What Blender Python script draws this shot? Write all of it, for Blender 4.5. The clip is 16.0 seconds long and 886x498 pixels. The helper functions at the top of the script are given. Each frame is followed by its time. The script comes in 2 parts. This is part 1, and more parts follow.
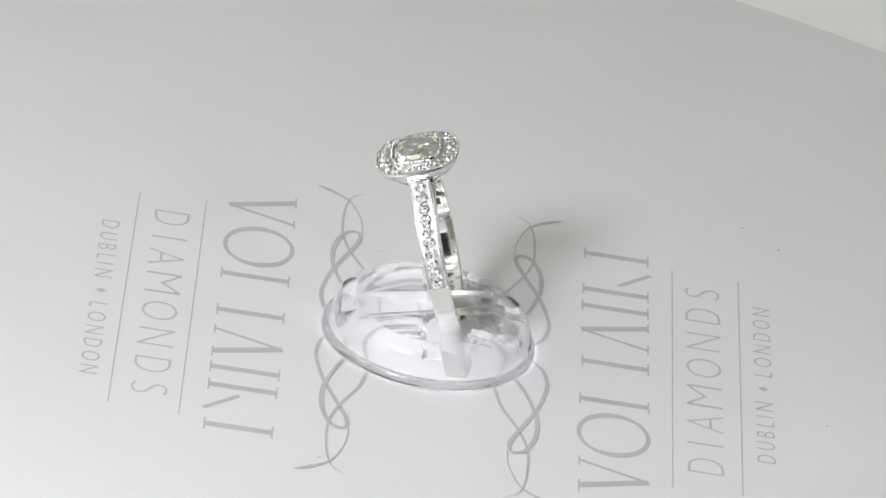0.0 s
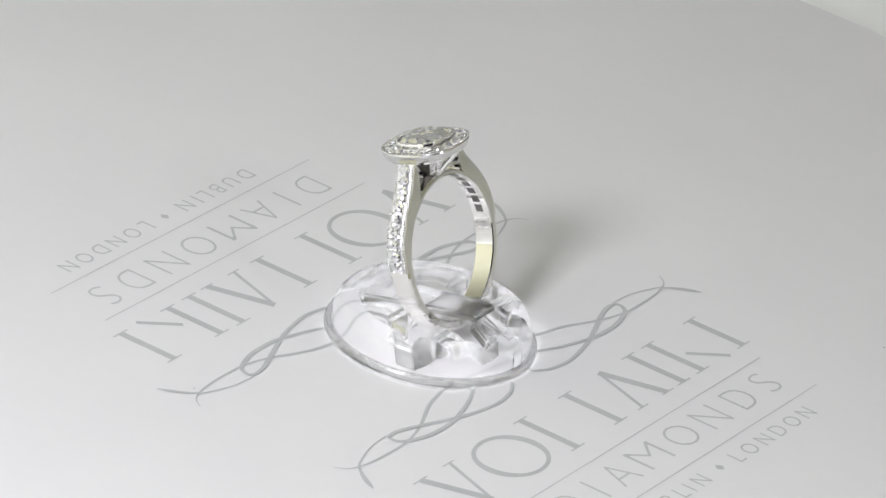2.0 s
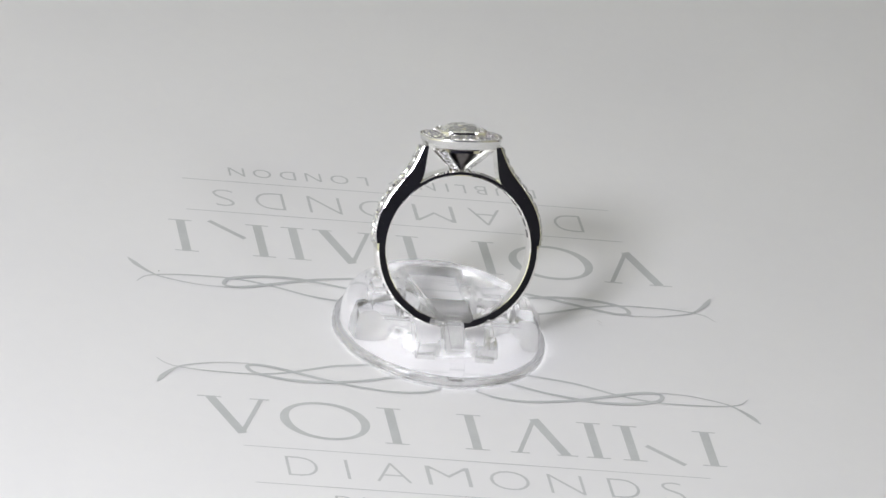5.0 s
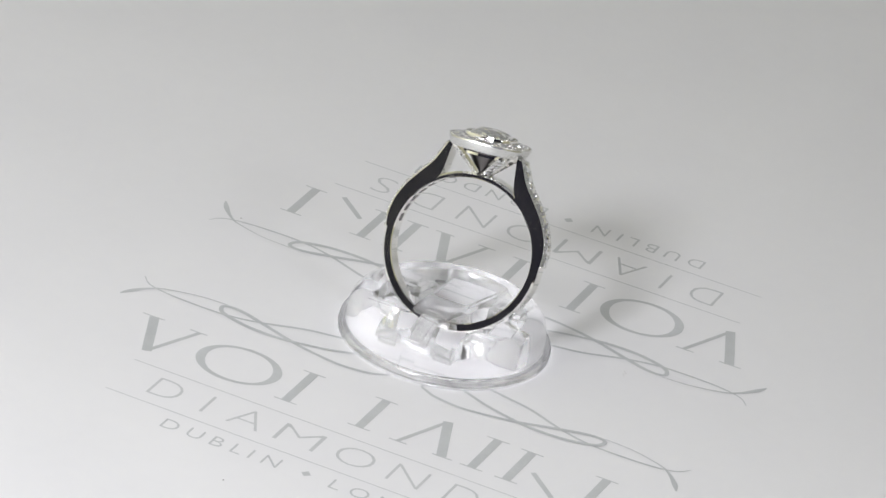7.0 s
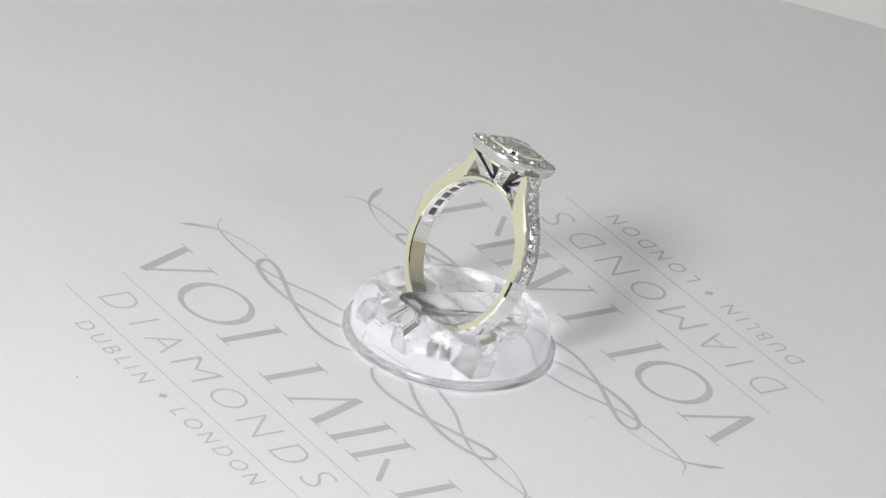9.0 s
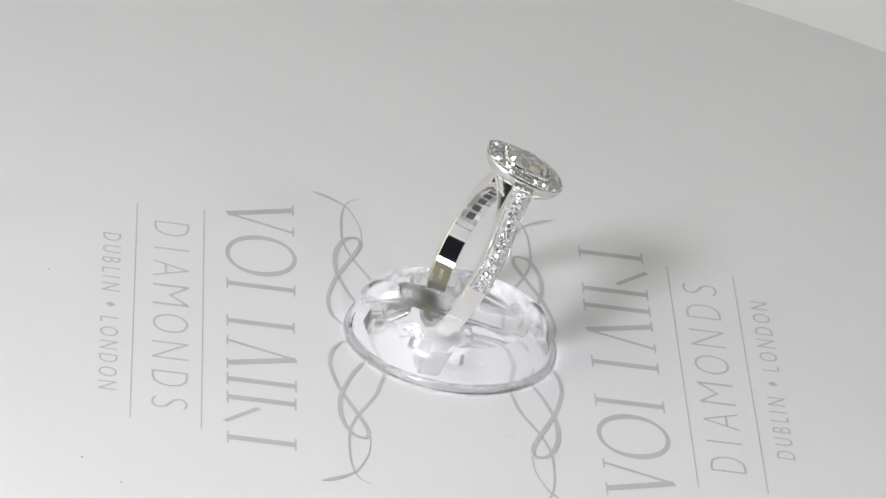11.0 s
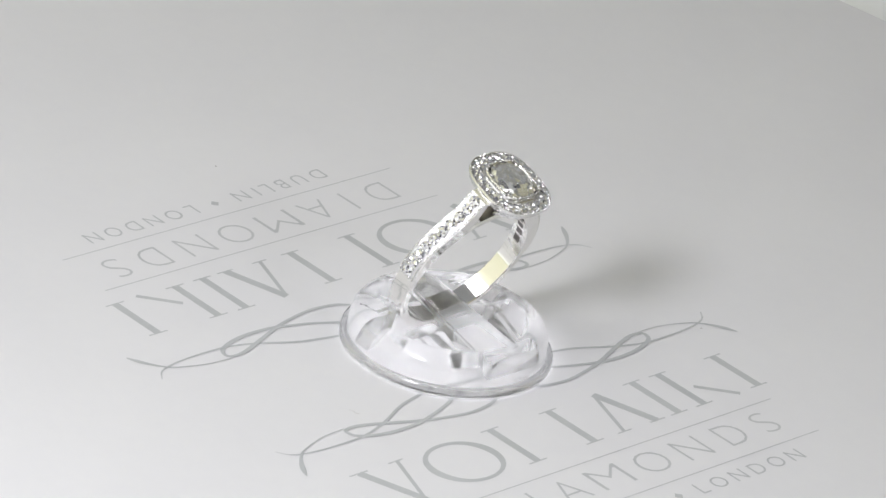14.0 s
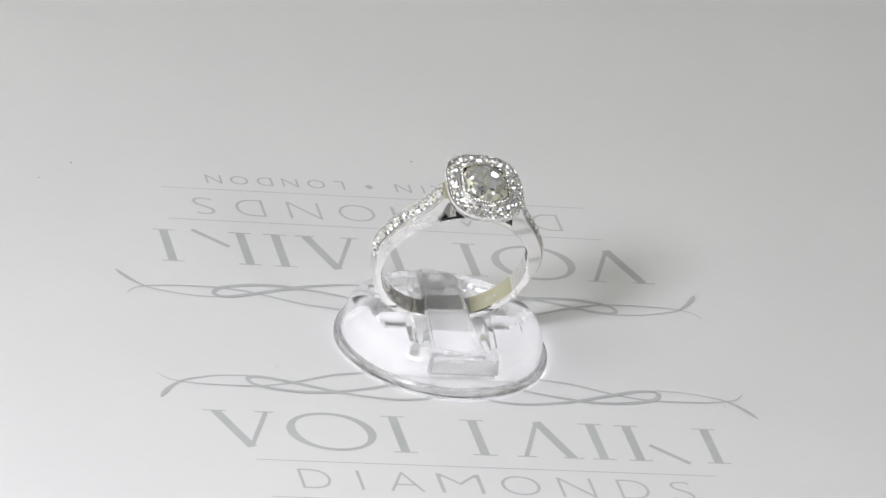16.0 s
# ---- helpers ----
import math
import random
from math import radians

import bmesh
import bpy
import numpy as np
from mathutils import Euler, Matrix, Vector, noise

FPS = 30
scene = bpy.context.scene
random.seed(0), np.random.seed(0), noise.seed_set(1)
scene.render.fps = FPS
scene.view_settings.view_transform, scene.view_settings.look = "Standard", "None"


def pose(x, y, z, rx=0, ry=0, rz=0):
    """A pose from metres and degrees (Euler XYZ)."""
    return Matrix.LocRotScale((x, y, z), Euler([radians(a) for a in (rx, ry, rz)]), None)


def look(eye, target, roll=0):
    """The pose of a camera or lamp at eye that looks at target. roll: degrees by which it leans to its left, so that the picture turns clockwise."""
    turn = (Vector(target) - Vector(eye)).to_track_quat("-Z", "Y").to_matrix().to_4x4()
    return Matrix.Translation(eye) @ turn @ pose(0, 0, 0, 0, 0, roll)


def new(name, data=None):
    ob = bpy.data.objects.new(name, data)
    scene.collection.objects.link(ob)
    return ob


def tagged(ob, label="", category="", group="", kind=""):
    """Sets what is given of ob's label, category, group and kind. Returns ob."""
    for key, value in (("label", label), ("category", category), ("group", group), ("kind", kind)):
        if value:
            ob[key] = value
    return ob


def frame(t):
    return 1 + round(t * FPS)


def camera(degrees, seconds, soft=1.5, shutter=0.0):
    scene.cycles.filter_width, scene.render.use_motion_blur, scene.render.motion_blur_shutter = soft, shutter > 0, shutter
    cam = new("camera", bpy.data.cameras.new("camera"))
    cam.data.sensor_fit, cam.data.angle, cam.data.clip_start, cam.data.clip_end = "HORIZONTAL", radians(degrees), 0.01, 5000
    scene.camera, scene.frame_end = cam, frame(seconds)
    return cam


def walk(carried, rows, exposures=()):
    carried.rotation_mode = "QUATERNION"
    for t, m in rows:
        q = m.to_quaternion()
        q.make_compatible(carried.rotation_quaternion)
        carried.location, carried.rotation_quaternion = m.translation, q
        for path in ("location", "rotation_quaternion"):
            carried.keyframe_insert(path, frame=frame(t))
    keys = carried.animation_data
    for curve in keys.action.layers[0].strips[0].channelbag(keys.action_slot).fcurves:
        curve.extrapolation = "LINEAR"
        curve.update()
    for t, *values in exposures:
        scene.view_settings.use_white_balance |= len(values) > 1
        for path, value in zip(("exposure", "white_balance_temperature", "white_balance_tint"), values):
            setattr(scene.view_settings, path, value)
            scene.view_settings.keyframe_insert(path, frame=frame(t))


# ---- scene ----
# ---- the camera: fixed, a long lens tilted on its mount ----
EYE = (0.0, -0.680, 0.3574)
cam = camera(8.236, 16.0, soft=1.5)
CAM_POSE = look(EYE, (-0.00150, 0.00513, 0.01035), 10.24)
walk(cam, [(0.0, CAM_POSE), (16.0, CAM_POSE)])

# ---- light: two bulbs to either side of the camera, an added fill, and what the booth throws back ----
scene.view_settings.exposure = 0.18
world = bpy.data.worlds.new("world")
scene.world = world
world.use_nodes = True
world.node_tree.nodes["Background"].inputs[0].default_value = (0.9, 0.95, 1.0, 1)
world.node_tree.nodes["Background"].inputs[1].default_value = 0.3


def bulb(name, place, watts, radius, colour):
    data = bpy.data.lights.new(name, "POINT")
    data.energy, data.shadow_soft_size, data.color = watts, radius, colour
    ob = new(name, data)
    ob.location = place
    return ob


bulb("bulb_west", (-0.145, -0.262, 0.216), 3.55, 0.038, (0.965, 0.965, 1.04))
bulb("bulb_east", (0.310, -0.330, 0.305), 0.95, 0.032, (0.965, 0.965, 1.04))


# Soft fill lamp, added to lift the shadows and brighten the left.
panel = bpy.data.lights.new("fill_panel", "AREA")
panel.shape, panel.size, panel.energy, panel.color = "SQUARE", 0.4, 2.35, (0.975, 0.97, 1.02)
panel_ob = new("fill_panel", panel)
panel_ob.matrix_basis = look((-0.42, -0.42, 0.74), (-0.12, -0.15, 0.0))


# ---- materials ----
def material(name, colour, rough=0.5, metal=0.0, **more):
    mat = bpy.data.materials.new(name)
    mat.use_nodes = True
    b = mat.node_tree.nodes["Principled BSDF"]
    b.inputs["Base Color"].default_value = (*colour, 1)
    b.inputs["Roughness"].default_value = rough
    b.inputs["Metallic"].default_value = metal
    for key, value in more.items():
        b.inputs[key.replace("_", " ")].default_value = value
    return mat


def speckled(mat, low, high, scale, detail=4.0, bump=0.0, bump_scale=0.0, rough=None):
    """Varies the base colour between low and high at two scales, with fine relief and uneven gloss."""
    nt = mat.node_tree
    b = nt.nodes["Principled BSDF"]
    co = nt.nodes.new("ShaderNodeTexCoord")
    n1 = nt.nodes.new("ShaderNodeTexNoise")
    n1.inputs["Scale"].default_value, n1.inputs["Detail"].default_value = scale, detail
    n2 = nt.nodes.new("ShaderNodeTexNoise")
    n2.inputs["Scale"].default_value, n2.inputs["Detail"].default_value = scale * 14, 3.0
    mix = nt.nodes.new("ShaderNodeMath")
    mix.operation = "MULTIPLY_ADD"
    mix.inputs[1].default_value = 0.35
    ramp = nt.nodes.new("ShaderNodeValToRGB")
    ramp.color_ramp.elements[0].position, ramp.color_ramp.elements[1].position = 0.45, 0.9
    ramp.color_ramp.elements[0].color, ramp.color_ramp.elements[1].color = (*low, 1), (*high, 1)
    for n in (n1, n2):
        nt.links.new(co.outputs["Object"], n.inputs["Vector"])
    nt.links.new(n2.outputs["Fac"], mix.inputs[0])
    nt.links.new(n1.outputs["Fac"], mix.inputs[2])
    nt.links.new(mix.outputs[0], ramp.inputs["Fac"])
    nt.links.new(ramp.outputs["Color"], b.inputs["Base Color"])
    if bump:
        n3 = nt.nodes.new("ShaderNodeTexNoise")
        n3.inputs["Scale"].default_value, n3.inputs["Detail"].default_value = bump_scale, 3.0
        bp = nt.nodes.new("ShaderNodeBump")
        bp.inputs["Strength"].default_value, bp.inputs["Distance"].default_value = bump, 0.0002
        nt.links.new(co.outputs["Object"], n3.inputs["Vector"])
        nt.links.new(n3.outputs["Fac"], bp.inputs["Height"])
        nt.links.new(bp.outputs["Normal"], b.inputs["Normal"])
    if rough:
        mr = nt.nodes.new("ShaderNodeMapRange")
        mr.inputs["To Min"].default_value, mr.inputs["To Max"].default_value = rough
        nt.links.new(n1.outputs["Fac"], mr.inputs["Value"])
        nt.links.new(mr.outputs["Result"], b.inputs["Roughness"])
    return mat


def faceted(mat, size, tilt):
    """Breaks a cut stone's surface into small flat facets, each tilted its own way."""
    nt = mat.node_tree
    b = nt.nodes["Principled BSDF"]
    co = nt.nodes.new("ShaderNodeTexCoord")
    cells = nt.nodes.new("ShaderNodeTexVoronoi")
    cells.inputs["Scale"].default_value = 1 / size
    cells.inputs["Randomness"].default_value = 1.0
    shift = nt.nodes.new("ShaderNodeVectorMath")
    shift.operation = "SUBTRACT"
    shift.inputs[1].default_value = (0.5, 0.5, 0.5)
    scale = nt.nodes.new("ShaderNodeVectorMath")
    scale.operation = "SCALE"
    scale.inputs["Scale"].default_value = tilt
    geo = nt.nodes.new("ShaderNodeNewGeometry")
    add = nt.nodes.new("ShaderNodeVectorMath")
    norm = nt.nodes.new("ShaderNodeVectorMath")
    norm.operation = "NORMALIZE"
    nt.links.new(co.outputs["Object"], cells.inputs["Vector"])
    nt.links.new(cells.outputs["Color"], shift.inputs[0])
    nt.links.new(shift.outputs[0], scale.inputs[0])
    nt.links.new(geo.outputs["Normal"], add.inputs[0])
    nt.links.new(scale.outputs[0], add.inputs[1])
    nt.links.new(add.outputs[0], norm.inputs[0])
    nt.links.new(norm.outputs[0], b.inputs["Normal"])
    return mat


CARD = speckled(material("satin_card", (0.8, 0.8, 0.79), 0.5), (0.69, 0.69, 0.69), (0.715, 0.715, 0.71), 30, bump=0.04, bump_scale=900, rough=(0.42, 0.55))
INK = speckled(material("grey_ink", (0.48, 0.5, 0.5), 0.5), (0.435, 0.45, 0.445), (0.50, 0.515, 0.51), 160)
FINE_INK = speckled(material("pale_grey_ink", (0.5, 0.52, 0.52), 0.5), (0.455, 0.472, 0.468), (0.52, 0.53, 0.525), 160)
TABLE = speckled(material("table_laminate", (0.7, 0.7, 0.68), 0.55), (0.88, 0.90, 0.87), (0.91, 0.925, 0.90), 6)
CREAM = speckled(material("cream_paint", (0.8, 0.77, 0.62), 0.8), (0.92, 0.905, 0.665), (0.95, 0.935, 0.715), 5, bump=0.1, bump_scale=120)
WHITE = speckled(material("pale_grey_paint", (0.5, 0.5, 0.5), 0.8), (0.38, 0.39, 0.42), (0.43, 0.44, 0.47), 5, bump=0.1, bump_scale=120)
BEIGE = speckled(material("beige_paint", (0.6, 0.57, 0.42), 0.8), (0.60, 0.575, 0.41), (0.64, 0.615, 0.45), 5, bump=0.1, bump_scale=120)
# Near-black, for the wall that darkens the ring's reflections.
DARK = speckled(material("dark_stand_in", (0.02, 0.018, 0.03), 0.9), (0.002, 0.0018, 0.007), (0.006, 0.005, 0.016), 8, bump=0.3, bump_scale=400)
GOLD = speckled(material("polished_white_gold", (0.88, 0.87, 0.84), 0.08, 1.0), (0.86, 0.85, 0.82), (0.91, 0.90, 0.88), 300, bump=0.012, bump_scale=1500, rough=(0.03, 0.09))
GRAIN = material("milgrain_white_gold", (0.80, 0.80, 0.79), 0.14, 1.0)
BED = speckled(material("bright_cut_white_gold", (0.92, 0.92, 0.9), 0.4, 1.0), (0.62, 0.62, 0.63), (0.80, 0.80, 0.81), 900, bump=0.5, bump_scale=5000, rough=(0.3, 0.5))
# Dark metal; its colour stands for the shade in recesses.
DEEP = material("recess_shade", (0.17, 0.16, 0.155), 0.3, 1.0)
STONE = faceted(material("small_diamond", (0.97, 0.97, 0.99), 0.03, 0.82, IOR=2.4, Transmission_Weight=0.4), 0.00028, 1.4)
CENTRE = faceted(material("centre_diamond", (0.97, 0.975, 0.925), 0.02, 0.70, IOR=2.42, Transmission_Weight=0.5), 0.0006, 1.0)
ACRYLIC = speckled(material("clear_acrylic", (1, 1, 1), 0.02, 0.0, IOR=1.46, Transmission_Weight=1.0), (0.69, 0.69, 0.68), (0.80, 0.80, 0.79), 140, bump=0.3, bump_scale=260, rough=(0.1, 0.24))
DUST = material("dust", (0.25, 0.24, 0.22), 0.9)
LINT = material("lint", (0.45, 0.44, 0.42), 0.9)
SATIN = speckled(material("satin_white_gold", (0.86, 0.86, 0.83), 0.24, 1.0), (0.70, 0.70, 0.685), (0.78, 0.78, 0.76), 300, bump=0.02, bump_scale=1800, rough=(0.18, 0.3))

MM = 0.001


# ---- building helpers ----
def part(name, bm, mat, parent, label="", smooth=False):
    """Links a bmesh as one mesh object under a thing or under a part."""
    me = bpy.data.meshes.new(name)
    bm.normal_update()
    bm.to_mesh(me)
    bm.free()
    me.materials.append(mat)
    if smooth:
        for poly in me.polygons:
            poly.use_smooth = True
        me.set_sharp_from_angle(angle=radians(32))
    ob = new(name, me)
    ob.parent = parent
    return tagged(ob, label) if label else ob


def piece(name, me, m, parent):
    ob = new(name, me)
    ob.parent = parent
    ob.matrix_basis = m
    return ob


def data_of(name, bm, mat, smooth=False):
    me = bpy.data.meshes.new(name)
    bm.normal_update()
    bm.to_mesh(me)
    bm.free()
    me.materials.append(mat)
    if smooth:
        for poly in me.polygons:
            poly.use_smooth = True
    return me


def grid(bm, rows, close_u=False, close_v=False):
    """Skins a list of rows of points with quads. Returns the vertices."""
    vs = [[bm.verts.new(p) for p in row] for row in rows]
    nu, nv = len(vs), len(vs[0])
    for i in range(nu if close_u else nu - 1):
        for j in range(nv if close_v else nv - 1):
            bm.faces.new((vs[i][j], vs[(i + 1) % nu][j], vs[(i + 1) % nu][(j + 1) % nv], vs[i][(j + 1) % nv]))
    return vs


def fixed(bm):
    bmesh.ops.recalc_face_normals(bm, faces=bm.faces)
    return bm


def slab(bm, outline, z0, z1, place=None):
    """A prism over an outline of (x, y) points."""
    place = place or (lambda x, y, z: (x, y, z))
    lo = [bm.verts.new(place(x, y, z0)) for x, y in outline]
    hi = [bm.verts.new(place(x, y, z1)) for x, y in outline]
    n = len(outline)
    bm.faces.new(lo[::-1])
    bm.faces.new(hi)
    for i in range(n):
        bm.faces.new((lo[i], lo[(i + 1) % n], hi[(i + 1) % n], hi[i]))


def spline(points, steps=14):
    """A smooth line through points (tuples of any length), Catmull-Rom."""
    p = [np.array(a, float) for a in points]
    p = [2 * p[0] - p[1]] + p + [2 * p[-1] - p[-2]]
    out = []
    for i in range(1, len(p) - 2):
        for k in range(steps):
            t = k / steps
            out.append(0.5 * (2 * p[i] + (p[i + 1] - p[i - 1]) * t + (2 * p[i - 1] - 5 * p[i] + 4 * p[i + 1] - p[i + 2]) * t * t + (3 * p[i] - p[i - 1] - 3 * p[i + 1] + p[i + 2]) * t ** 3))
    out.append(p[-2])
    return out


# ---- the booth: unseen, added to close the place; its colours steer reflections and bounce ----
# Grey chosen to lower the bounce on the card's far side.
GREY_WALL = speckled(material("low_bounce_grey", (0.36, 0.36, 0.36), 0.8), (0.34, 0.34, 0.34), (0.38, 0.38, 0.38), 5, bump=0.1, bump_scale=120)


def wall(name, x0, x1, y0, y1, z0, z1, mat, label):
    bm = bmesh.new()
    slab(bm, [(x0, y0), (x1, y0), (x1, y1), (x0, y1)], z0, z1)
    bmesh.ops.bevel(bm, geom=bm.edges[:], offset=0.002, segments=1, affect="EDGES")
    ob = part(name, bm, mat, None)
    return tagged(ob, label, "wall" if "wall" in name else name, kind="structure")


TABLE_Z = -0.009
wall("table_top", -0.62, 0.76, -0.80, 0.54, TABLE_Z - 0.03, TABLE_Z, TABLE, "off-white laminate table top under the turntable")
wall("wall_west", -0.62, -0.58, -0.80, 0.54, TABLE_Z, 0.98, CREAM, "plain cream painted side wall of the photo booth")
wall("wall_east", 0.72, 0.76, -0.80, 0.54, TABLE_Z, 0.98, BEIGE, "plain beige painted side wall of the photo booth")
wall("wall_north", -0.58, 0.72, 0.50, 0.54, TABLE_Z, 0.98, GREY_WALL, "plain back wall, unseen, greyed to cut its bounce on the card")
# Stands in for camera and operator as the ring reflects them.
wall("wall_south", -0.58, 0.72, -0.80, -0.76, TABLE_Z, 0.98, DARK, "unseen dark wall behind the camera, added for the ring's dark reflections")
wall("ceiling", -0.62, 0.76, -0.80, 0.54, 0.98, 1.02, WHITE, "plain ceiling, unseen, greyed to cut its bounce on the card")


# ---- the turntable with its printed card ----
def at_origin(name, label, category):
    ob = new(name)
    ob.empty_display_size = 0.02
    return tagged(ob, label, category)


turntable = at_origin("turntable", "round white printed card top on a slow turntable", "turntable")


def oval(a, b, turn, n=160):
    c, s = math.cos(turn), math.sin(turn)
    return [(a * math.cos(k * math.tau / n) * c - b * math.sin(k * math.tau / n) * s, a * math.cos(k * math.tau / n) * s + b * math.sin(k * math.tau / n) * c) for k in range(n)]


bm = bmesh.new()
slab(bm, oval(0.123, 0.147, radians(67)), -0.003, 0.0)
part("card_top", bm, CARD, turntable, "white satin card")
bm = bmesh.new()
slab(bm, oval(0.085, 0.085, 0, 96), TABLE_Z, -0.003)
part("drive_base", bm, WHITE, turntable, "white plastic base")

# The card's two printed marks: x along the reading direction, y up the letters, in millimetres.
MARKS = [((29.55, 2.45), 93.2), ((-30.9, -1.6), -86.4)]
INK_Z = 0.00003


def printed(name, build, spot, turn, mat=None, height=INK_Z):
    """A printed patch: build adds flat faces, in the mark's own millimetres."""
    bm = bmesh.new()
    build(bm)
    m = Matrix.Translation((spot[0] * MM, spot[1] * MM, height)) @ Matrix.Rotation(radians(turn), 4, "Z") @ Matrix.Scale(MM, 4)
    bm.transform(m)
    for f in bm.faces:
        f.normal_update()
        if f.normal.z < 0:
            f.normal_flip()
    return part(name, bm, mat or INK, turntable)


def strip(bm, line):
    """A flat ribbon along (x, y, width) points."""
    pts = [np.array(p) for p in line]
    rows = []
    for i, p in enumerate(pts):
        d = pts[min(i + 1, len(pts) - 1)][:2] - pts[max(i - 1, 0)][:2]
        d = d / max(np.hypot(*d), 1e-6)
        o = np.array((-d[1], d[0])) * p[2] / 2
        lift = 0.012 * i / len(pts)
        rows.append([(*(p[:2] - o), lift), (*(p[:2] + o), lift)])
    grid(bm, rows)


def flat(bm, outline):
    bm.faces.new([bm.verts.new((x, y, 0)) for x, y in outline])


def bars(*lines):
    def build(bm):
        for x0, y0, x1, y1, wd in lines:
            strip(bm, [(x0, y0, wd), (x1, y1, wd)])
    return build


def ring_shape(cx, cy, rx, ry, thick, thin, lean=0.35):
    def build(bm):
        rows = []
        for k in range(49):
            a = k * math.tau / 48
            wd = thin + (thick - thin) * abs(math.cos(a - lean)) ** 1.5
            c, s = math.cos(a), math.sin(a)
            rows.append([(cx + (rx - wd) * c, cy + (ry - thin * 1.3 - (wd - thin) * 0.2) * s, 0), (cx + rx * c, cy + ry * s, 0)])
        grid(bm, rows)
    return build


def glyph_mesh(char, weight):
    """Flat geometry of one letter of the built-in font, scaled to a cap height of 1 and centred across."""
    cu = bpy.data.curves.new("glyph", "FONT")
    cu.body, cu.resolution_u, cu.offset = char, 4, weight
    ob = bpy.data.objects.new("glyph", cu)
    scene.collection.objects.link(ob)
    bpy.context.view_layer.update()
    me = bpy.data.meshes.new_from_object(ob.evaluated_get(bpy.context.evaluated_depsgraph_get()))
    bpy.data.objects.remove(ob)
    xs, ys = [v.co.x for v in me.vertices], [v.co.y for v in me.vertices]
    return me, (min(xs) + max(xs)) / 2, min(ys), max(ys) - min(ys), max(xs) - min(xs)


GLYPHS = {(c, w): glyph_mesh(c, w) for c in "DIAMONSUBL" for w in (-0.022, -0.008)}


def letter(char, x, y, high, wide=None, weight=-0.022):
    def build(bm):
        me, cx, y0, h, w0 = GLYPHS[char, weight]
        k = high / h
        kx = k if wide is None else wide / w0
        bm.from_mesh(me)
        for v in bm.verts:
            v.co = ((v.co.x - cx) * kx + x, (v.co.y - y0) * k + y, 0)
    return build


# Plain shapes that stand for the large mark: wedges, a ring and upright bars in its grey.
BASE, CAP = 3.05, 11.6


def upright(x, top=0.0):
    """A plain upright bar with thin end strokes."""
    return bars((x, CAP - top, x, BASE, 1.15), (x - 1.5, CAP - top, x + 1.5, CAP - top, 0.22), (x - 1.5, BASE, x + 1.5, BASE, 0.22))


MARK_SHAPES = [
    bars((-31.7, CAP, -28.6, BASE, 1.25), (-25.4, CAP, -28.5, BASE + 0.5, 0.55), (-33.3, CAP, -30.3, CAP, 0.22), (-26.8, CAP, -24.4, CAP, 0.22)),
    ring_shape(-18.0, 7.4, 5.55, 4.6, 1.25, 0.42),
    upright(-9.6),
    upright(0.35, 0.2),
    bars((8.6, CAP, 11.4, BASE, 1.25), (8.4, CAP - 0.6, 5.5, BASE, 0.55), (4.4, BASE, 6.8, BASE, 0.22), (10.2, BASE, 12.8, BASE, 0.22)),
    upright(15.4, 0.1),
    upright(20.0, 0.2),
    bars((22.0, 6.9, 26.2, 2.7, 0.7)),
    upright(30.0, 0.3),
]
WIDE_WORD = [("D", -22.2, 3.8), ("I", -16.7, None), ("A", -11.2, 4.3), ("M", -4.3, 5.4), ("O", 3.2, 4.9), ("N", 10.2, 4.3), ("D", 17.4, 3.8), ("S", 23.5, 2.7)]
SMALL_WORDS = list(zip("DUBLIN", (-18.0, -14.7, -11.7, -9.0, -7.2, -4.5))) + list(zip("LONDON", (4.1, 7.2, 10.7, 14.1, 17.5, 20.9)))


def flourish(side):
    """The pen flourish over the mark, one half; side is 1 or -1."""
    sweep = [(37.4, 20.4, 0.12), (36.2, 19.0, 0.2), (34.2, 18.3, 0.28), (30.5, 17.9, 0.3), (25.0, 18.0, 0.34), (20.6, 19.1, 0.4), (15.6, 21.2, 0.45), (12.3, 22.0, 0.45), (6.0, 23.2, 0.4), (0.0, 23.6, 0.35)]
    tail = [(37.9, 14.3, 0.2), (37.2, 15.6, 0.7), (36.3, 16.9, 0.55), (35.2, 18.1, 0.35), (33.8, 19.0, 0.25), (29.8, 20.2, 0.14), (25.9, 20.5, 0.14)]
    knot = [(2.9, 18.4, 0.2), (2.3, 17.6, 0.3), (3.3, 16.9, 0.42), (4.8, 16.2, 0.5), (8.2, 15.8, 0.5), (11.8, 16.3, 0.5), (15.4, 17.2, 0.55), (20.6, 19.1, 0.62), (23.6, 20.1, 0.6), (25.5, 20.2, 0.52), (26.2, 19.5, 0.55), (25.2, 18.1, 0.6), (21.4, 17.0, 0.62), (17.0, 16.95, 0.58), (13.8, 17.6, 0.5), (10.4, 18.6, 0.48), (6.5, 20.2, 0.45), (2.0, 21.5, 0.35)]

    def build(bm):
        for k, line in enumerate((sweep, tail, knot)):
            before = len(bm.verts)
            strip(bm, [(side * x, y, wd) for x, y, wd in spline(line, 10)])
            bm.verts.ensure_lookup_table()
            for v in bm.verts[before:]:
                v.co.z += 0.015 * k + (0.004 if side > 0 else 0)
    return build


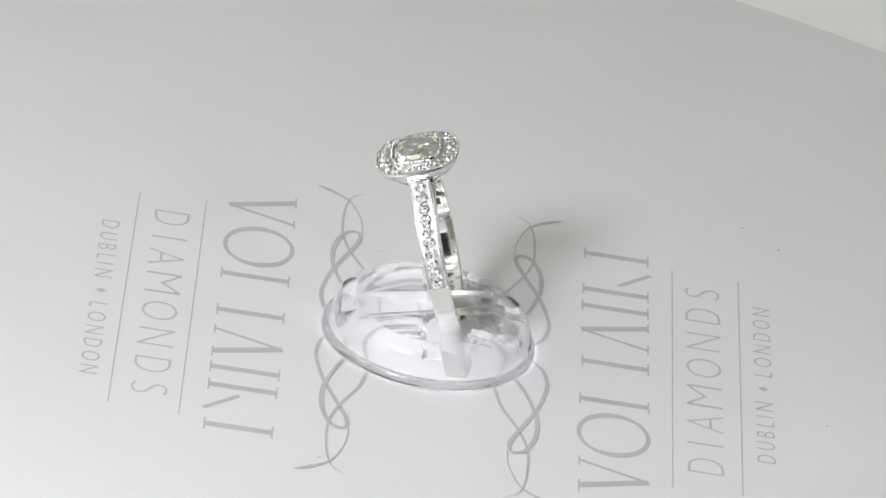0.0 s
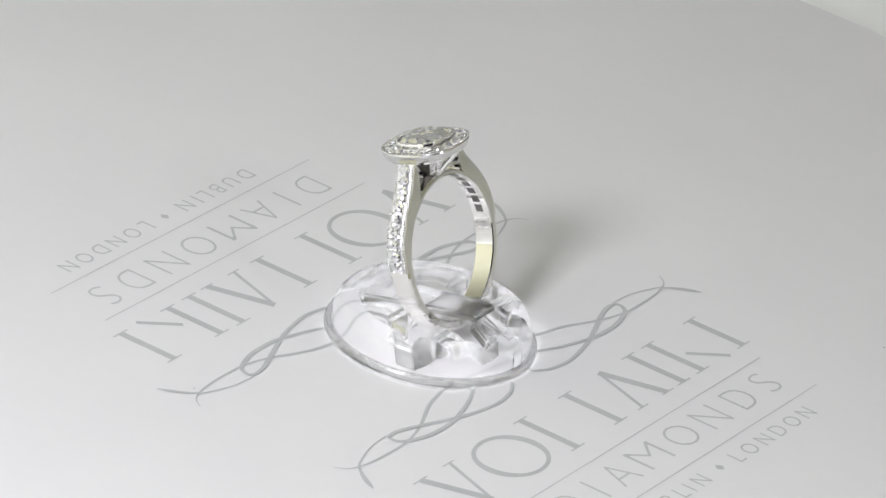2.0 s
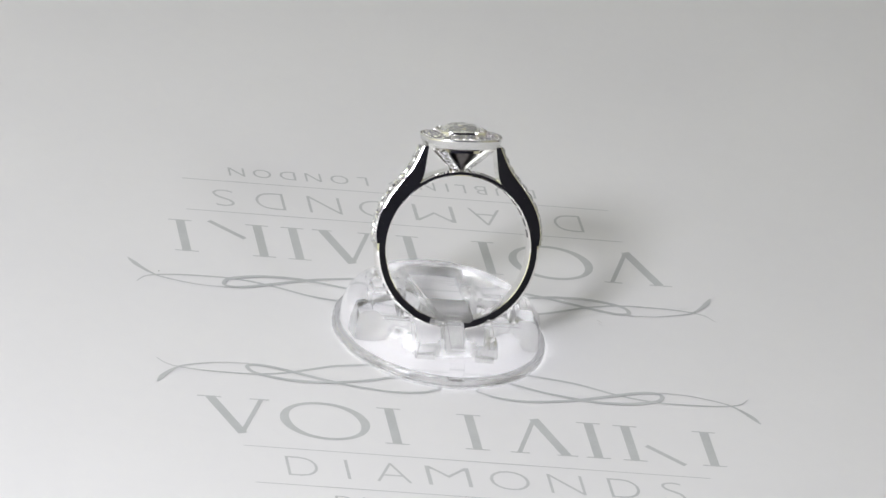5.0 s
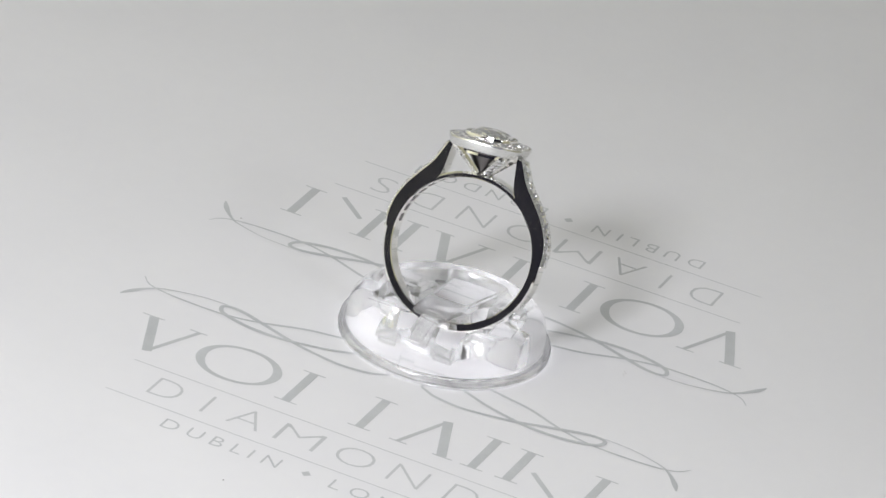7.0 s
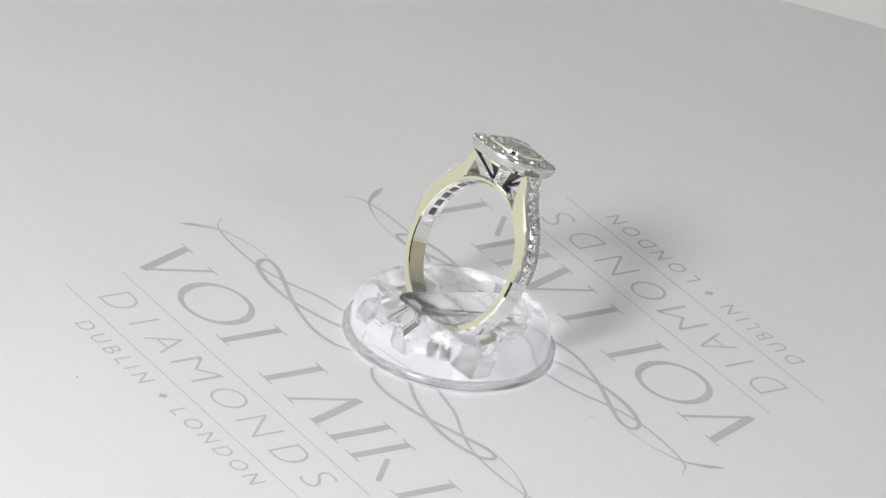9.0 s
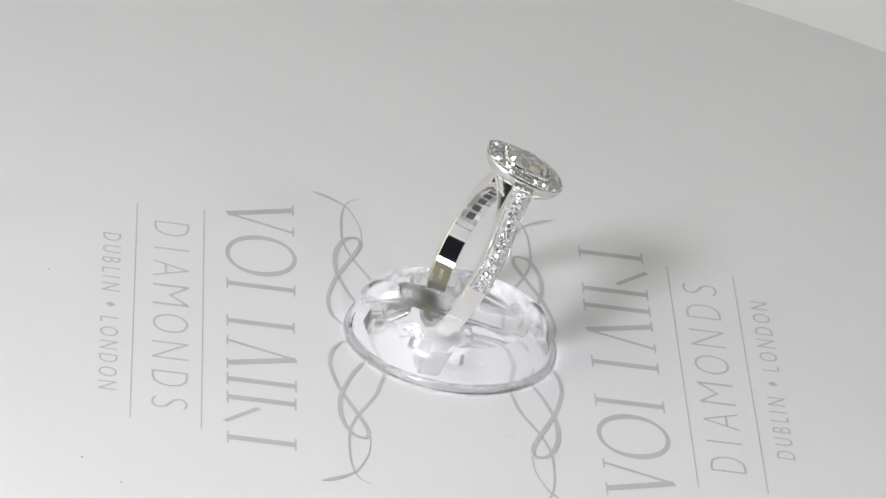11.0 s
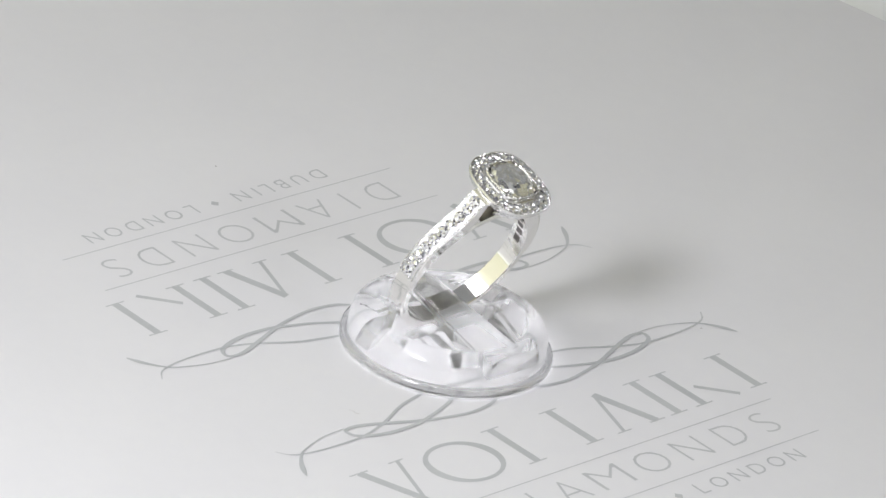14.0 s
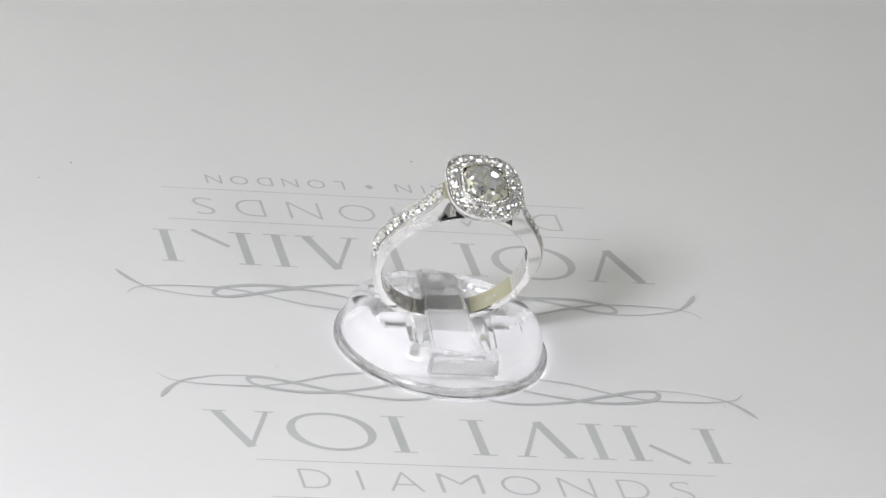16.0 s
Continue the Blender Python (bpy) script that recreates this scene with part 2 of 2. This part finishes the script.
for spot, turn in MARKS:
    for shape in MARK_SHAPES:
        printed("mark_shape", shape, spot, turn)
    for side in (1, -1):
        printed("flourish", flourish(side), spot, turn, INK, INK_Z * 1.6)
    printed("printed_rule", bars((-28.8, 0.1, 28.8, -0.15, 0.16)), spot, turn, FINE_INK)
    printed("printed_rule", bars((-28.4, -8.55, 28.4, -8.8, 0.16)), spot, turn, FINE_INK)
    for char, x, wide in WIDE_WORD:
        printed("printed_letter", letter(char, x, -6.3, 4.5, wide), spot, turn, FINE_INK)
    for char, x in SMALL_WORDS:
        printed("printed_letter", letter(char, x, -12.8, 2.3, weight=-0.008), spot, turn, INK)
    printed("printed_lozenge", lambda bm: flat(bm, [(0.75, -11.6), (0.1, -10.9), (-0.55, -11.6), (0.1, -12.3)]), spot, turn)


# ---- the clear ring stand ----
CX, CY = -1.40, 0.05
stand = at_origin("ring_stand", "clear moulded acrylic ring stand on the printed card", "ring stand")
# The ring's frame: across, through and up the ring, about its centre.
RING = Matrix(((-0.09029, -0.93394, -0.34583, -0.00188), (0.99477, -0.06790, -0.07635, 0.00040), (0.04782, -0.35092, 0.93518, 0.01253), (0.00000, 0.00000, 0.00000, 1.00000)))


def lathe(profile, n=120):
    """A solid of revolution, in millimetres, about the stand's middle; the profile starts and ends on the axis."""
    bm = bmesh.new()
    rings = [[bm.verts.new((CX + r * math.cos(k * math.tau / n), CY + r * math.sin(k * math.tau / n), z)) for k in range(n)] for r, z in profile[1:-1]]
    for a, b in zip(rings[:-1], rings[1:]):
        for k in range(n):
            bm.faces.new((a[k], a[(k + 1) % n], b[(k + 1) % n], b[k]))
    for (r, z), edge in ((profile[0], rings[0]), (profile[-1], rings[-1])):
        mid = bm.verts.new((CX, CY, z))
        for k in range(n):
            bm.faces.new((mid, edge[k], edge[(k + 1) % n]))
    return fixed(bm)


FRONT = radians(184.16)


def across(x, y, z):
    """Stand millimetres: x along the ring's across, y to the side to which it leans."""
    c, s = math.cos(FRONT), math.sin(FRONT)
    return (CX + y * c - x * s, CY + y * s + x * c, z)


def wedge(profile, x0, x1, soft=0.35, flare=0.0):
    """A block with a side profile of (y, z) points between x0 and x1, in stand millimetres."""
    bm = bmesh.new()
    slab(bm, profile, x0, x1, lambda y, z, x: across(x * (1 + flare * (y + 7) / 15), y, z))
    fixed(bm)
    bmesh.ops.bevel(bm, geom=bm.edges[:], offset=soft, segments=2, affect="EDGES", clamp_overlap=True)
    return fixed(bm)


def fused(base, others, name, mat):
    """One mesh out of several overlapping solids; sharp edges stay sharp."""
    def lone(bm):
        me = bpy.data.meshes.new("solid")
        bm.to_mesh(me)
        bm.free()
        ob = bpy.data.objects.new("solid", me)
        scene.collection.objects.link(ob)
        return ob
    body = lone(base)
    made = [body]
    for bm, how in others:
        tool = lone(bm)
        made.append(tool)
        mod = body.modifiers.new("join", "BOOLEAN")
        mod.operation, mod.solver, mod.object = how, "EXACT", tool
    bpy.context.view_layer.update()
    me = bpy.data.meshes.new_from_object(body.evaluated_get(bpy.context.evaluated_depsgraph_get()))
    for ob in made:
        bpy.data.objects.remove(ob)
    me.transform(Matrix.Scale(MM, 4))
    me.name = name
    me.materials.clear()
    me.materials.append(mat)
    for poly in me.polygons:
        poly.use_smooth = True
    me.set_sharp_from_angle(angle=radians(28))
    return me


DOME = [(0.0, -0.02), (11.9, -0.02), (12.0, 0.12), (12.6, 0.12), (12.64, 1.2), (12.64, 2.2), (12.56, 3.0), (12.35, 3.85), (11.9, 4.5), (11.1, 4.98), (10.3, 5.1), (9.7, 4.95), (9.2, 4.2), (8.9, 2.9), (8.5, 1.9), (7.9, 1.55), (0.0, 1.5)]
TONGUE = [(-7.4, 6.1), (-7.2, 6.7), (-6.2, 6.95), (9.5, 3.7), (10.0, 1.1), (1.6, 1.1), (0.6, 3.9), (-0.6, 4.75)]
SLOT = [(-2.15, 1.5), (-0.45, 6.0), (-3.3, 6.0), (-4.75, 1.5)]
solids = [(wedge(TONGUE, -2.4, 2.4, flare=0.35), "UNION")]
for side in (1, -1):
    near, far = sorted((side * 4.6, side * 9.4))
    solids.append((wedge([(0.1, 1.1), (1.0, 5.7), (3.4, 5.6), (8.0, 3.6), (8.6, 1.1)], near, far, 0.6), "UNION"))
    solids.append((wedge([(-9.0, 1.1), (-8.0, 4.8), (-5.6, 5.4), (-4.2, 5.0), (-4.9, 1.1)], near, far, 0.6), "UNION"))
# A wide notch in the rim before the tongue's end, and scoops in the rim beside the rib.
solids.append((wedge([(9.7, 2.3), (9.5, 7.0), (11.6, 7.0), (11.3, 2.0)], -4.4, 4.4, 0.4), "DIFFERENCE"))
for side in (1, -1):
    near, far = sorted((side * 1.9, side * 5.2))
    solids.append((wedge([(-7.8, 2.6), (-7.6, 7.0), (-10.9, 7.0), (-10.7, 2.4)], near, far, 0.5), "DIFFERENCE"))
# A rib down the back, and the leaning slot in which the hoop stands.
solids.append((wedge([(-5.6, 4.0), (-5.8, 6.3), (-9.0, 5.75), (-11.6, 4.9), (-12.7, 3.0), (-12.9, 0.6), (-11.0, 0.6)], -1.25, 1.25, 0.3), "UNION"))
solids.append((wedge([(-2.15, 1.5), (-1.3, 3.8), (-4.1, 3.8), (-4.75, 1.5)], -3.4, 3.4, 0.1), "DIFFERENCE"))
for near, far in ((3.0, 11.3), (-11.3, -3.0)):
    solids.append((wedge(SLOT, near, far, 0.1), "DIFFERENCE"))
body = new("moulded_body", fused(lathe(DOME), solids, "moulded_body", ACRYLIC))
body.parent = stand
body.visible_shadow = False
FOOT = [(12.68, 0.0), (13.2, 0.0), (13.44, 0.2), (13.5, 0.6), (13.44, 1.0), (13.25, 1.26), (12.95, 1.36), (12.68, 1.38)]
bm = bmesh.new()
grid(bm, [[((CX + r * math.cos(k * math.tau / 120)) * MM, (CY + r * math.sin(k * math.tau / 120)) * MM, z * MM) for r, z in FOOT] for k in range(120)], close_u=True, close_v=True)
foot = part("foot_flange", fixed(bm), ACRYLIC, stand, "rounded clear flange round the foot", True)
foot.visible_shadow = False


# ---- the ring, built in its own frame (x across, y through, z up, in millimetres) ----
ring = at_origin("diamond_ring", "white gold halo ring set with diamonds, leaning in the stand", "ring")
RI, RO, HALF = 9.1, 10.25, 1.34


def to_ring(bm):
    bm.transform(RING @ Matrix.Scale(MM, 4))
    return bm


def band_section(ri, ro, half, c=0.12, bevel=0.18, fall=0.25):
    """The hoop's section: small soft inner edges, wider polished bevels along the outer edges."""
    return [(ri + c, -half), (ro - fall, -half), (ro, -half + bevel), (ro, half - bevel), (ro - fall, half), (ri + c, half), (ri, half - c), (ri, -half + c)]


def hoop():
    bm = bmesh.new()
    rows = []
    n = 168
    for k in range(n):
        a = k * math.tau / n
        up = max(0.0, math.sin(a))
        ro = RO - 0.42 * min(1.0, max(0.0, (up - 0.55) / 0.3))
        rows.append([(r * math.cos(a), y, r * math.sin(a)) for r, y in band_section(RI, ro, HALF)])
    grid(bm, rows, close_u=True, close_v=True)
    return to_ring(fixed(bm))


part("hoop", hoop(), GOLD, ring, smooth=True)

# Outer and inner lines of a shoulder, from the side of the hoop up to the head.
OUTER = [(10.32, 0.5), (10.4, 2.2), (9.95, 4.3), (8.9, 6.4), (7.5, 8.3), (6.15, 10.1), (4.92, 12.72)]
INNER = [(9.25, 0.5), (9.1, 1.95), (8.45, 3.9), (7.2, 5.95), (5.7, 7.5), (4.8, 8.9), (4.25, 12.75)]


def shoulder(side):
    """A shoulder with a flat face and flanks that slope in towards the stones."""
    bm = bmesh.new()
    rows = []
    wide, slim = HALF + 0.01, HALF - 0.04
    for (xo, zo), (xi, zi) in zip(spline(OUTER, 8), spline(INNER, 8)):
        out, inn = np.array((xo, zo)), np.array((xi, zi))
        d = inn - out
        mid = out + d * min(0.2, 0.1 / np.hypot(*d))
        rows.append([(side * p[0], y, p[1]) for p, y in ((inn, -wide), (mid, -wide), (out, -slim), (out, slim), (mid, wide), (inn, wide))])
    vs = grid(bm, rows, close_v=True)
    bm.faces.new(vs[0])
    bm.faces.new(vs[-1][::-1])
    return to_ring(fixed(bm))


def brilliant(radius, crown=0.30, pavilion=0.75, n=8):
    """A cut stone: table, crown and pavilion in flat facets, girdle at height 0."""
    bm = bmesh.new()
    table = [bm.verts.new((0.56 * radius * math.cos((k + 0.5) * math.tau / n), 0.56 * radius * math.sin((k + 0.5) * math.tau / n), crown * radius)) for k in range(n)]
    girdle = [bm.verts.new((radius * math.cos(k * math.tau / (2 * n)), radius * math.sin(k * math.tau / (2 * n)), 0)) for k in range(2 * n)]
    culet = bm.verts.new((0, 0, -pavilion * radius))
    bm.faces.new(table)
    for k in range(n):
        g0, g1, g2 = girdle[2 * k], girdle[2 * k + 1], girdle[(2 * k + 2) % (2 * n)]
        bm.faces.new((g0, g1, table[k]))
        bm.faces.new((g1, g2, table[k]))
        bm.faces.new((table[k], g2, table[(k + 1) % n]))
        bm.faces.new((g1, g0, culet))
        bm.faces.new((g2, g1, culet))
    return fixed(bm)


def bead(radius):
    bm = bmesh.new()
    bmesh.ops.create_icosphere(bm, subdivisions=1, radius=radius)
    return bm


SMALL = data_of("pave_diamond", brilliant(0.76 * MM), STONE)
HALO_STONE = data_of("pave_diamond", brilliant(0.71 * MM), STONE)
BEAD = data_of("milgrain_bead", bead(0.16 * MM), GRAIN, True)
PRONG = data_of("prong", bead(0.215 * MM), GRAIN, True)


def set_on(px, py, pz, nx, ny, nz, spin=0.0):
    """A pose in the ring's frame, in millimetres, whose z points along the normal."""
    q = Vector((nx, ny, nz)).to_track_quat("Z", "Y").to_matrix().to_4x4()
    return RING @ Matrix.Translation((px * MM, py * MM, pz * MM)) @ q @ Matrix.Rotation(spin, 4, "Z")


def walk_line(pts, step, start=0.0):
    """Points every step along a polyline of (x, z), with the direction there."""
    out, due = [], start
    run = 0.0
    for a, b in zip(pts[:-1], pts[1:]):
        d = b - a
        n = float(np.hypot(*d))
        while due <= run + n:
            out.append((a + d * ((due - run) / n), d / n))
            due += step
        run += n
    return out


def bed(side):
    """The bright-cut strip in which the stones of a shoulder sit."""
    bm = bmesh.new()
    rows = []
    pts = [np.array(p) for p in spline(OUTER, 8)]
    for i, p in enumerate(pts):
        d = pts[min(i + 1, len(pts) - 1)] - pts[max(i - 1, 0)]
        d = d / np.hypot(*d)
        nx, nz = d[1], -d[0]
        rows.append([(side * (p[0] + nx * h), y, p[1] + nz * h) for y, h in ((-1.28, 0.012), (-0.9, 0.012), (-0.7, 0.05), (0.0, -0.04), (0.7, 0.05), (0.9, 0.012), (1.28, 0.012))])
    grid(bm, rows)
    return to_ring(fixed(bm))


for side in (1, -1):
    arm = part("shoulder", shoulder(side), GOLD, ring, "pave-set shoulder with milgrain edges", True)
    arm.data.set_sharp_from_angle(angle=radians(10))
    part("pave_bed", bed(side), BED, arm)
    line = [np.array(p) for p in spline(OUTER, 8)]
    length = sum(float(np.hypot(*(b - a))) for a, b in zip(line[:-1], line[1:]))
    count = round((length - 1.45) / 1.42)
    for k, (p, d) in enumerate(walk_line(line, (length - 1.45) / count * 0.9999, 0.75)):
        nx, nz = d[1] * side, -d[0]
        tip = Vector((nx, random.uniform(-0.14, 0.14), nz + random.uniform(-0.1, 0.1)))
        piece("pave_diamond", SMALL, set_on(side * p[0] + nx * 0.2, 0, p[1] + nz * 0.2, *tip, k * 0.9), arm)
    for k, (p, d) in enumerate(walk_line(line, 0.72, 0.13)):
        nx, nz = d[1] * side, -d[0]
        for y in (-0.66, 0.66, -0.38, 0.38):
            if k % 2 == 0:
                piece("prong", PRONG, set_on(side * p[0] + nx * 0.16, y, p[1] + nz * 0.16, nx, 0, nz), arm)
    for p, d in walk_line(line, 0.36, 0.1):
        nx, nz = d[1] * side, -d[0]
        for y in (-1.14, 1.14):
            piece("milgrain_bead", BEAD, set_on(side * p[0] + nx * 0.09, y, p[1] + nz * 0.09, nx, 0, nz), arm)

# Openings behind the stones, along the inside of the hoop: slabs coloured as shade.
for side in (1, -1):
    for k in range(7):
        a = radians(12 + 9.2 * k)
        c, s = math.cos(a), math.sin(a)
        bm = bmesh.new()
        slab(bm, [(-0.5, -0.52), (0.5, -0.52), (0.5, 0.52), (-0.5, 0.52)], -0.02, 0.03)
        bm.transform(Matrix.Translation((side * RI * c, 0, RI * s)) @ Vector((-side * c, 0, -s)).to_track_quat("Z", "Y").to_matrix().to_4x4())
        part("azure_opening", to_ring(fixed(bm)), DEEP, ring, "square opening behind a stone, a thin slab coloured as its shade")


def cushion(hx, hy, k=2.7, n=96):
    out = []
    for i in range(n):
        a = i * math.tau / n
        c, s = math.cos(a), math.sin(a)
        out.append((hx * math.copysign(abs(c) ** (2 / k), c), hy * math.copysign(abs(s) ** (2 / k), s)))
    return out


HX, HY, RIM0, RIM1 = 4.95, 5.2, 12.75, 13.95


def rings_to_mesh(levels, caps=(True, True), n=96, k=2.7):
    """Skins cushion outlines given as (half x, half y, z)."""
    bm = bmesh.new()
    rows = [[(x, y, z) for x, y in cushion(hx, hy, k, n)] for hx, hy, z in levels]
    vs = grid(bm, rows, close_v=True)
    if caps[0]:
        bm.faces.new(vs[0])
    if caps[1]:
        bm.faces.new(vs[-1])
    return to_ring(fixed(bm))


halo = part("halo", rings_to_mesh([(4.1, 4.35, RIM0), (4.45, 4.7, RIM0), (4.62, 4.87, RIM0 + 0.2), (HX, HY, RIM1 - 0.2), (HX - 0.06, HY - 0.06, RIM1), (HX - 0.3, HY - 0.3, RIM1), (HX - 0.36, HY - 0.36, RIM1 - 0.16), (3.2, 3.4, RIM1 + 0.12), (2.7, 2.8, RIM1 + 0.1), (2.5, 2.6, RIM0)], (True, True)), SATIN, ring, "cushion-shaped satin white gold rim", True)
part("halo_bed", rings_to_mesh([(HX - 0.38, HY - 0.38, RIM1 - 0.1), (4.0, 4.2, RIM1 + 0.06), (3.15, 3.33, RIM1 + 0.18)], (False, False)), BED, halo, "bright-cut bed of the halo stones", True)
collet = part("collet", rings_to_mesh([(3.0, 3.15, RIM1), (3.12, 3.25, RIM1 + 0.5), (3.05, 3.2, RIM1 + 0.72), (2.8, 2.92, RIM1 + 0.72), (2.66, 2.78, RIM1 + 0.5), (2.5, 2.6, RIM1 - 0.3)], (False, False), k=3.4), GOLD, ring, "raised bezel round the centre stone", True)


def outline_points(hx, hy, step, k=2.7):
    pts = [np.array(p) for p in cushion(hx, hy, k, 240)]
    pts.append(pts[0])
    total = sum(float(np.hypot(*(b - a))) for a, b in zip(pts[:-1], pts[1:]))
    n = round(total / step)
    return walk_line(pts, total / n * 0.99999)[:n]


for k, (p, d) in enumerate(outline_points(3.98, 4.2, 1.33)):
    out = Vector((d[1], -d[0], 0))
    tilt = Vector((out.x * 0.2 + random.uniform(-0.12, 0.12), out.y * 0.2 + random.uniform(-0.12, 0.12), 1)).normalized()
    piece("pave_diamond", HALO_STONE, set_on(p[0], p[1], RIM1 + 0.16, *tilt, k * 0.7), halo)
for hx, hy, shift in ((4.5, 4.73, 0.0), (3.42, 3.6, 0.5)):
    for k, (p, d) in enumerate(outline_points(hx, hy, 1.33 * hx / 3.98)):
        q = p + d * 0.665 * hx / 3.98
        piece("prong", PRONG, set_on(q[0], q[1], RIM1 + 0.12, 0, 0, 1), halo)
for p, d in outline_points(HX - 0.13, HY - 0.13, 0.34):
    piece("milgrain_bead", BEAD, set_on(p[0], p[1], RIM1 + 0.07, 0, 0, 1), halo)
for p, d in outline_points(2.9, 3.03, 0.35, 3.4):
    piece("milgrain_bead", BEAD, set_on(p[0], p[1], RIM1 + 0.78, 0, 0, 1), collet)


def cushion_stone():
    """The centre stone: a crown and a deep pavilion in staggered triangular facets."""
    bm = bmesh.new()
    n = 16
    levels = [(1.5, 1.56, RIM1 + 1.5, 2.3, 0.0), (2.15, 2.25, RIM1 + 1.2, 2.5, 0.5), (2.72, 2.84, RIM1 + 0.66, 2.8, 0.0), (2.72, 2.84, RIM1 + 0.56, 2.8, 0.5), (2.25, 2.35, RIM1 - 0.3, 2.4, 0.0), (1.5, 1.56, RIM1 - 1.25, 2.0, 0.5), (0.7, 0.7, RIM1 - 2.0, 2.0, 0.0)]
    vs = []
    for hx, hy, z, k, shift in levels:
        ring_pts = cushion(hx, hy, k, n * 2)
        vs.append([bm.verts.new((*ring_pts[(2 * j + (1 if shift else 0)) % (2 * n)], z)) for j in range(n)])
    for (a, b), (_, _, _, _, shift) in zip(zip(vs[:-1], vs[1:]), levels):
        for j in range(n):
            k = (j + 1) % n
            if shift:
                bm.faces.new((a[j], a[k], b[k]))
                bm.faces.new((a[j], b[k], b[j]))
            else:
                bm.faces.new((a[j], a[k], b[j]))
                bm.faces.new((a[k], b[k], b[j]))
    bm.faces.new(vs[0])
    tip = bm.verts.new((0, 0, RIM1 - 2.5))
    for j in range(n):
        bm.faces.new((vs[-1][j], vs[-1][(j + 1) % n], tip))
    return to_ring(fixed(bm))


part("centre_diamond", cushion_stone(), CENTRE, ring, "faintly yellow cushion-cut centre diamond")


# The open basket under the head.
def claw(sx, sy):
    """A flat claw from the hoop up to a corner of the halo: its mesh, its line, its across and its outward normal."""
    foot_pt, top_pt = Vector((sx * 0.55, sy * 0.95, 9.95)), Vector((sx * 3.25, sy * 3.4, 12.85))
    d = (top_pt - foot_pt).normalized()
    a = d.cross(Vector((0, 0, 1))).normalized()
    out = a.cross(d).normalized()
    if out.z > 0:
        out = -out
    bm = bmesh.new()
    rows = []
    for f, w in ((0.0, 0.5), (0.25, 0.56), (0.7, 0.7), (1.0, 0.78)):
        p = foot_pt.lerp(top_pt, f)
        rows.append([p + a * w * s + out * h for s, h in ((1, 0.22), (-1, 0.22), (-1, -0.22), (1, -0.22))])
    vs = grid(bm, rows, close_v=True)
    bm.faces.new(vs[0])
    bm.faces.new(vs[-1][::-1])
    return to_ring(fixed(bm)), foot_pt, top_pt, a, out


TINY = data_of("pave_diamond", brilliant(0.33 * MM), STONE)
for sy in (1, -1):
    for sx in (1, -1):
        made, p0, p1, a, out = claw(sx, sy)
        strut = part("basket_claw", made, GOLD, ring, "tapered claw set with tiny diamonds")
        for k in range(5):
            f = 0.12 + 0.17 * k
            for s in (-1, 1):
                p = p0.lerp(p1, f) + a * (s * (0.26 + 0.1 * f)) + out * 0.25
                piece("pave_diamond", TINY, set_on(*p, *out, k + s), strut)
        for k in range(12):
            f = 0.03 + 0.078 * k
            for s in (-1, 1):
                p = p0.lerp(p1, f) + a * (s * (0.48 + 0.26 * f)) + out * 0.2
                piece("milgrain_bead", BEAD, set_on(*p, *out), strut)
# A narrow cup behind the claws, round the stone's pavilion, added in a shade colour.
part("gallery_cup", rings_to_mesh([(0.75, 0.85, 9.8), (1.25, 1.35, 10.8), (2.0, 2.1, 11.8), (2.75, 2.9, RIM0 + 0.02), (2.55, 2.7, RIM0 + 0.02), (1.85, 1.95, 11.8), (1.1, 1.2, 10.85), (0.6, 0.7, 9.85)], (False, False)), DEEP, ring, "tapered gallery cup, coloured dark for the shade under the halo", True)
# A thin rail just below the halo joins the claws.
rail = [Vector((x, y, 12.3)) for x, y in cushion(3.15, 3.3, 2.7, 48)]
bm = bmesh.new()
grid(bm, [[p + Vector((p.x, p.y, 0)).normalized() * u + Vector((0, 0, v)) for u, v in ((-0.15, -0.16), (0.15, -0.16), (0.15, 0.16), (-0.15, 0.16))] for p in rail], close_u=True, close_v=True)
part("basket_rail", to_ring(fixed(bm)), GOLD, ring, "thin polished rail under the halo", True)

# Unreadable hallmark: short dark bars inside the hoop.
for k in range(4):
    a = radians(-46 + 2.4 * k)
    bm = bmesh.new()
    slab(bm, [(-0.24, -0.1), (0.24, -0.1), (0.24, 0.1), (-0.24, 0.1)], 0.0, 0.012)
    bm.transform(Matrix.Translation((-RI * math.cos(a), 0, RI * math.sin(a))) @ Vector((math.cos(a), 0, -math.sin(a))).to_track_quat("Z", "Y").to_matrix().to_4x4())
    part("hallmark_bar", to_ring(fixed(bm)), BED, ring)

# ---- specks on the card ----
random.seed(4)
for x, y, r in ((41.7, 42.5, 0.18), (49.4, -3.6, 0.16), (36.7, 47.1, 0.16), (-11.5, -34.7, 0.12)):
    bm = bmesh.new()
    bmesh.ops.create_icosphere(bm, subdivisions=1, radius=r * MM)
    bm.transform(Matrix.Translation((x * MM, y * MM, 0.00004)) @ Matrix.Diagonal((1, 0.7, 0.25, 1)))
    part("dust_speck", bm, DUST, turntable)


bm = bmesh.new()
strip(bm, [(x, y, 0.06) for x, y in spline([(-10.0, 21.3), (-9.6, 21.8), (-9.2, 21.5), (-8.8, 21.9)], 6)])
bm.transform(Matrix.Translation((0, 0, 0.00006)) @ Matrix.Scale(MM, 4))
part("dust_fibre", bm, LINT, turntable)


# ---- the turn ----
RATE = 16.05  # degrees a second
TURN = [(t, RATE * t) for t in (0.0, 2.0, 4.0, 6.5, 9.0, 11.5, 14.0, 16.0)]


def motions():
    for thing in (turntable, stand, ring):
        walk(thing, [(t, pose(0, 0, 0, 0, 0, -a)) for t, a in TURN])


motions()
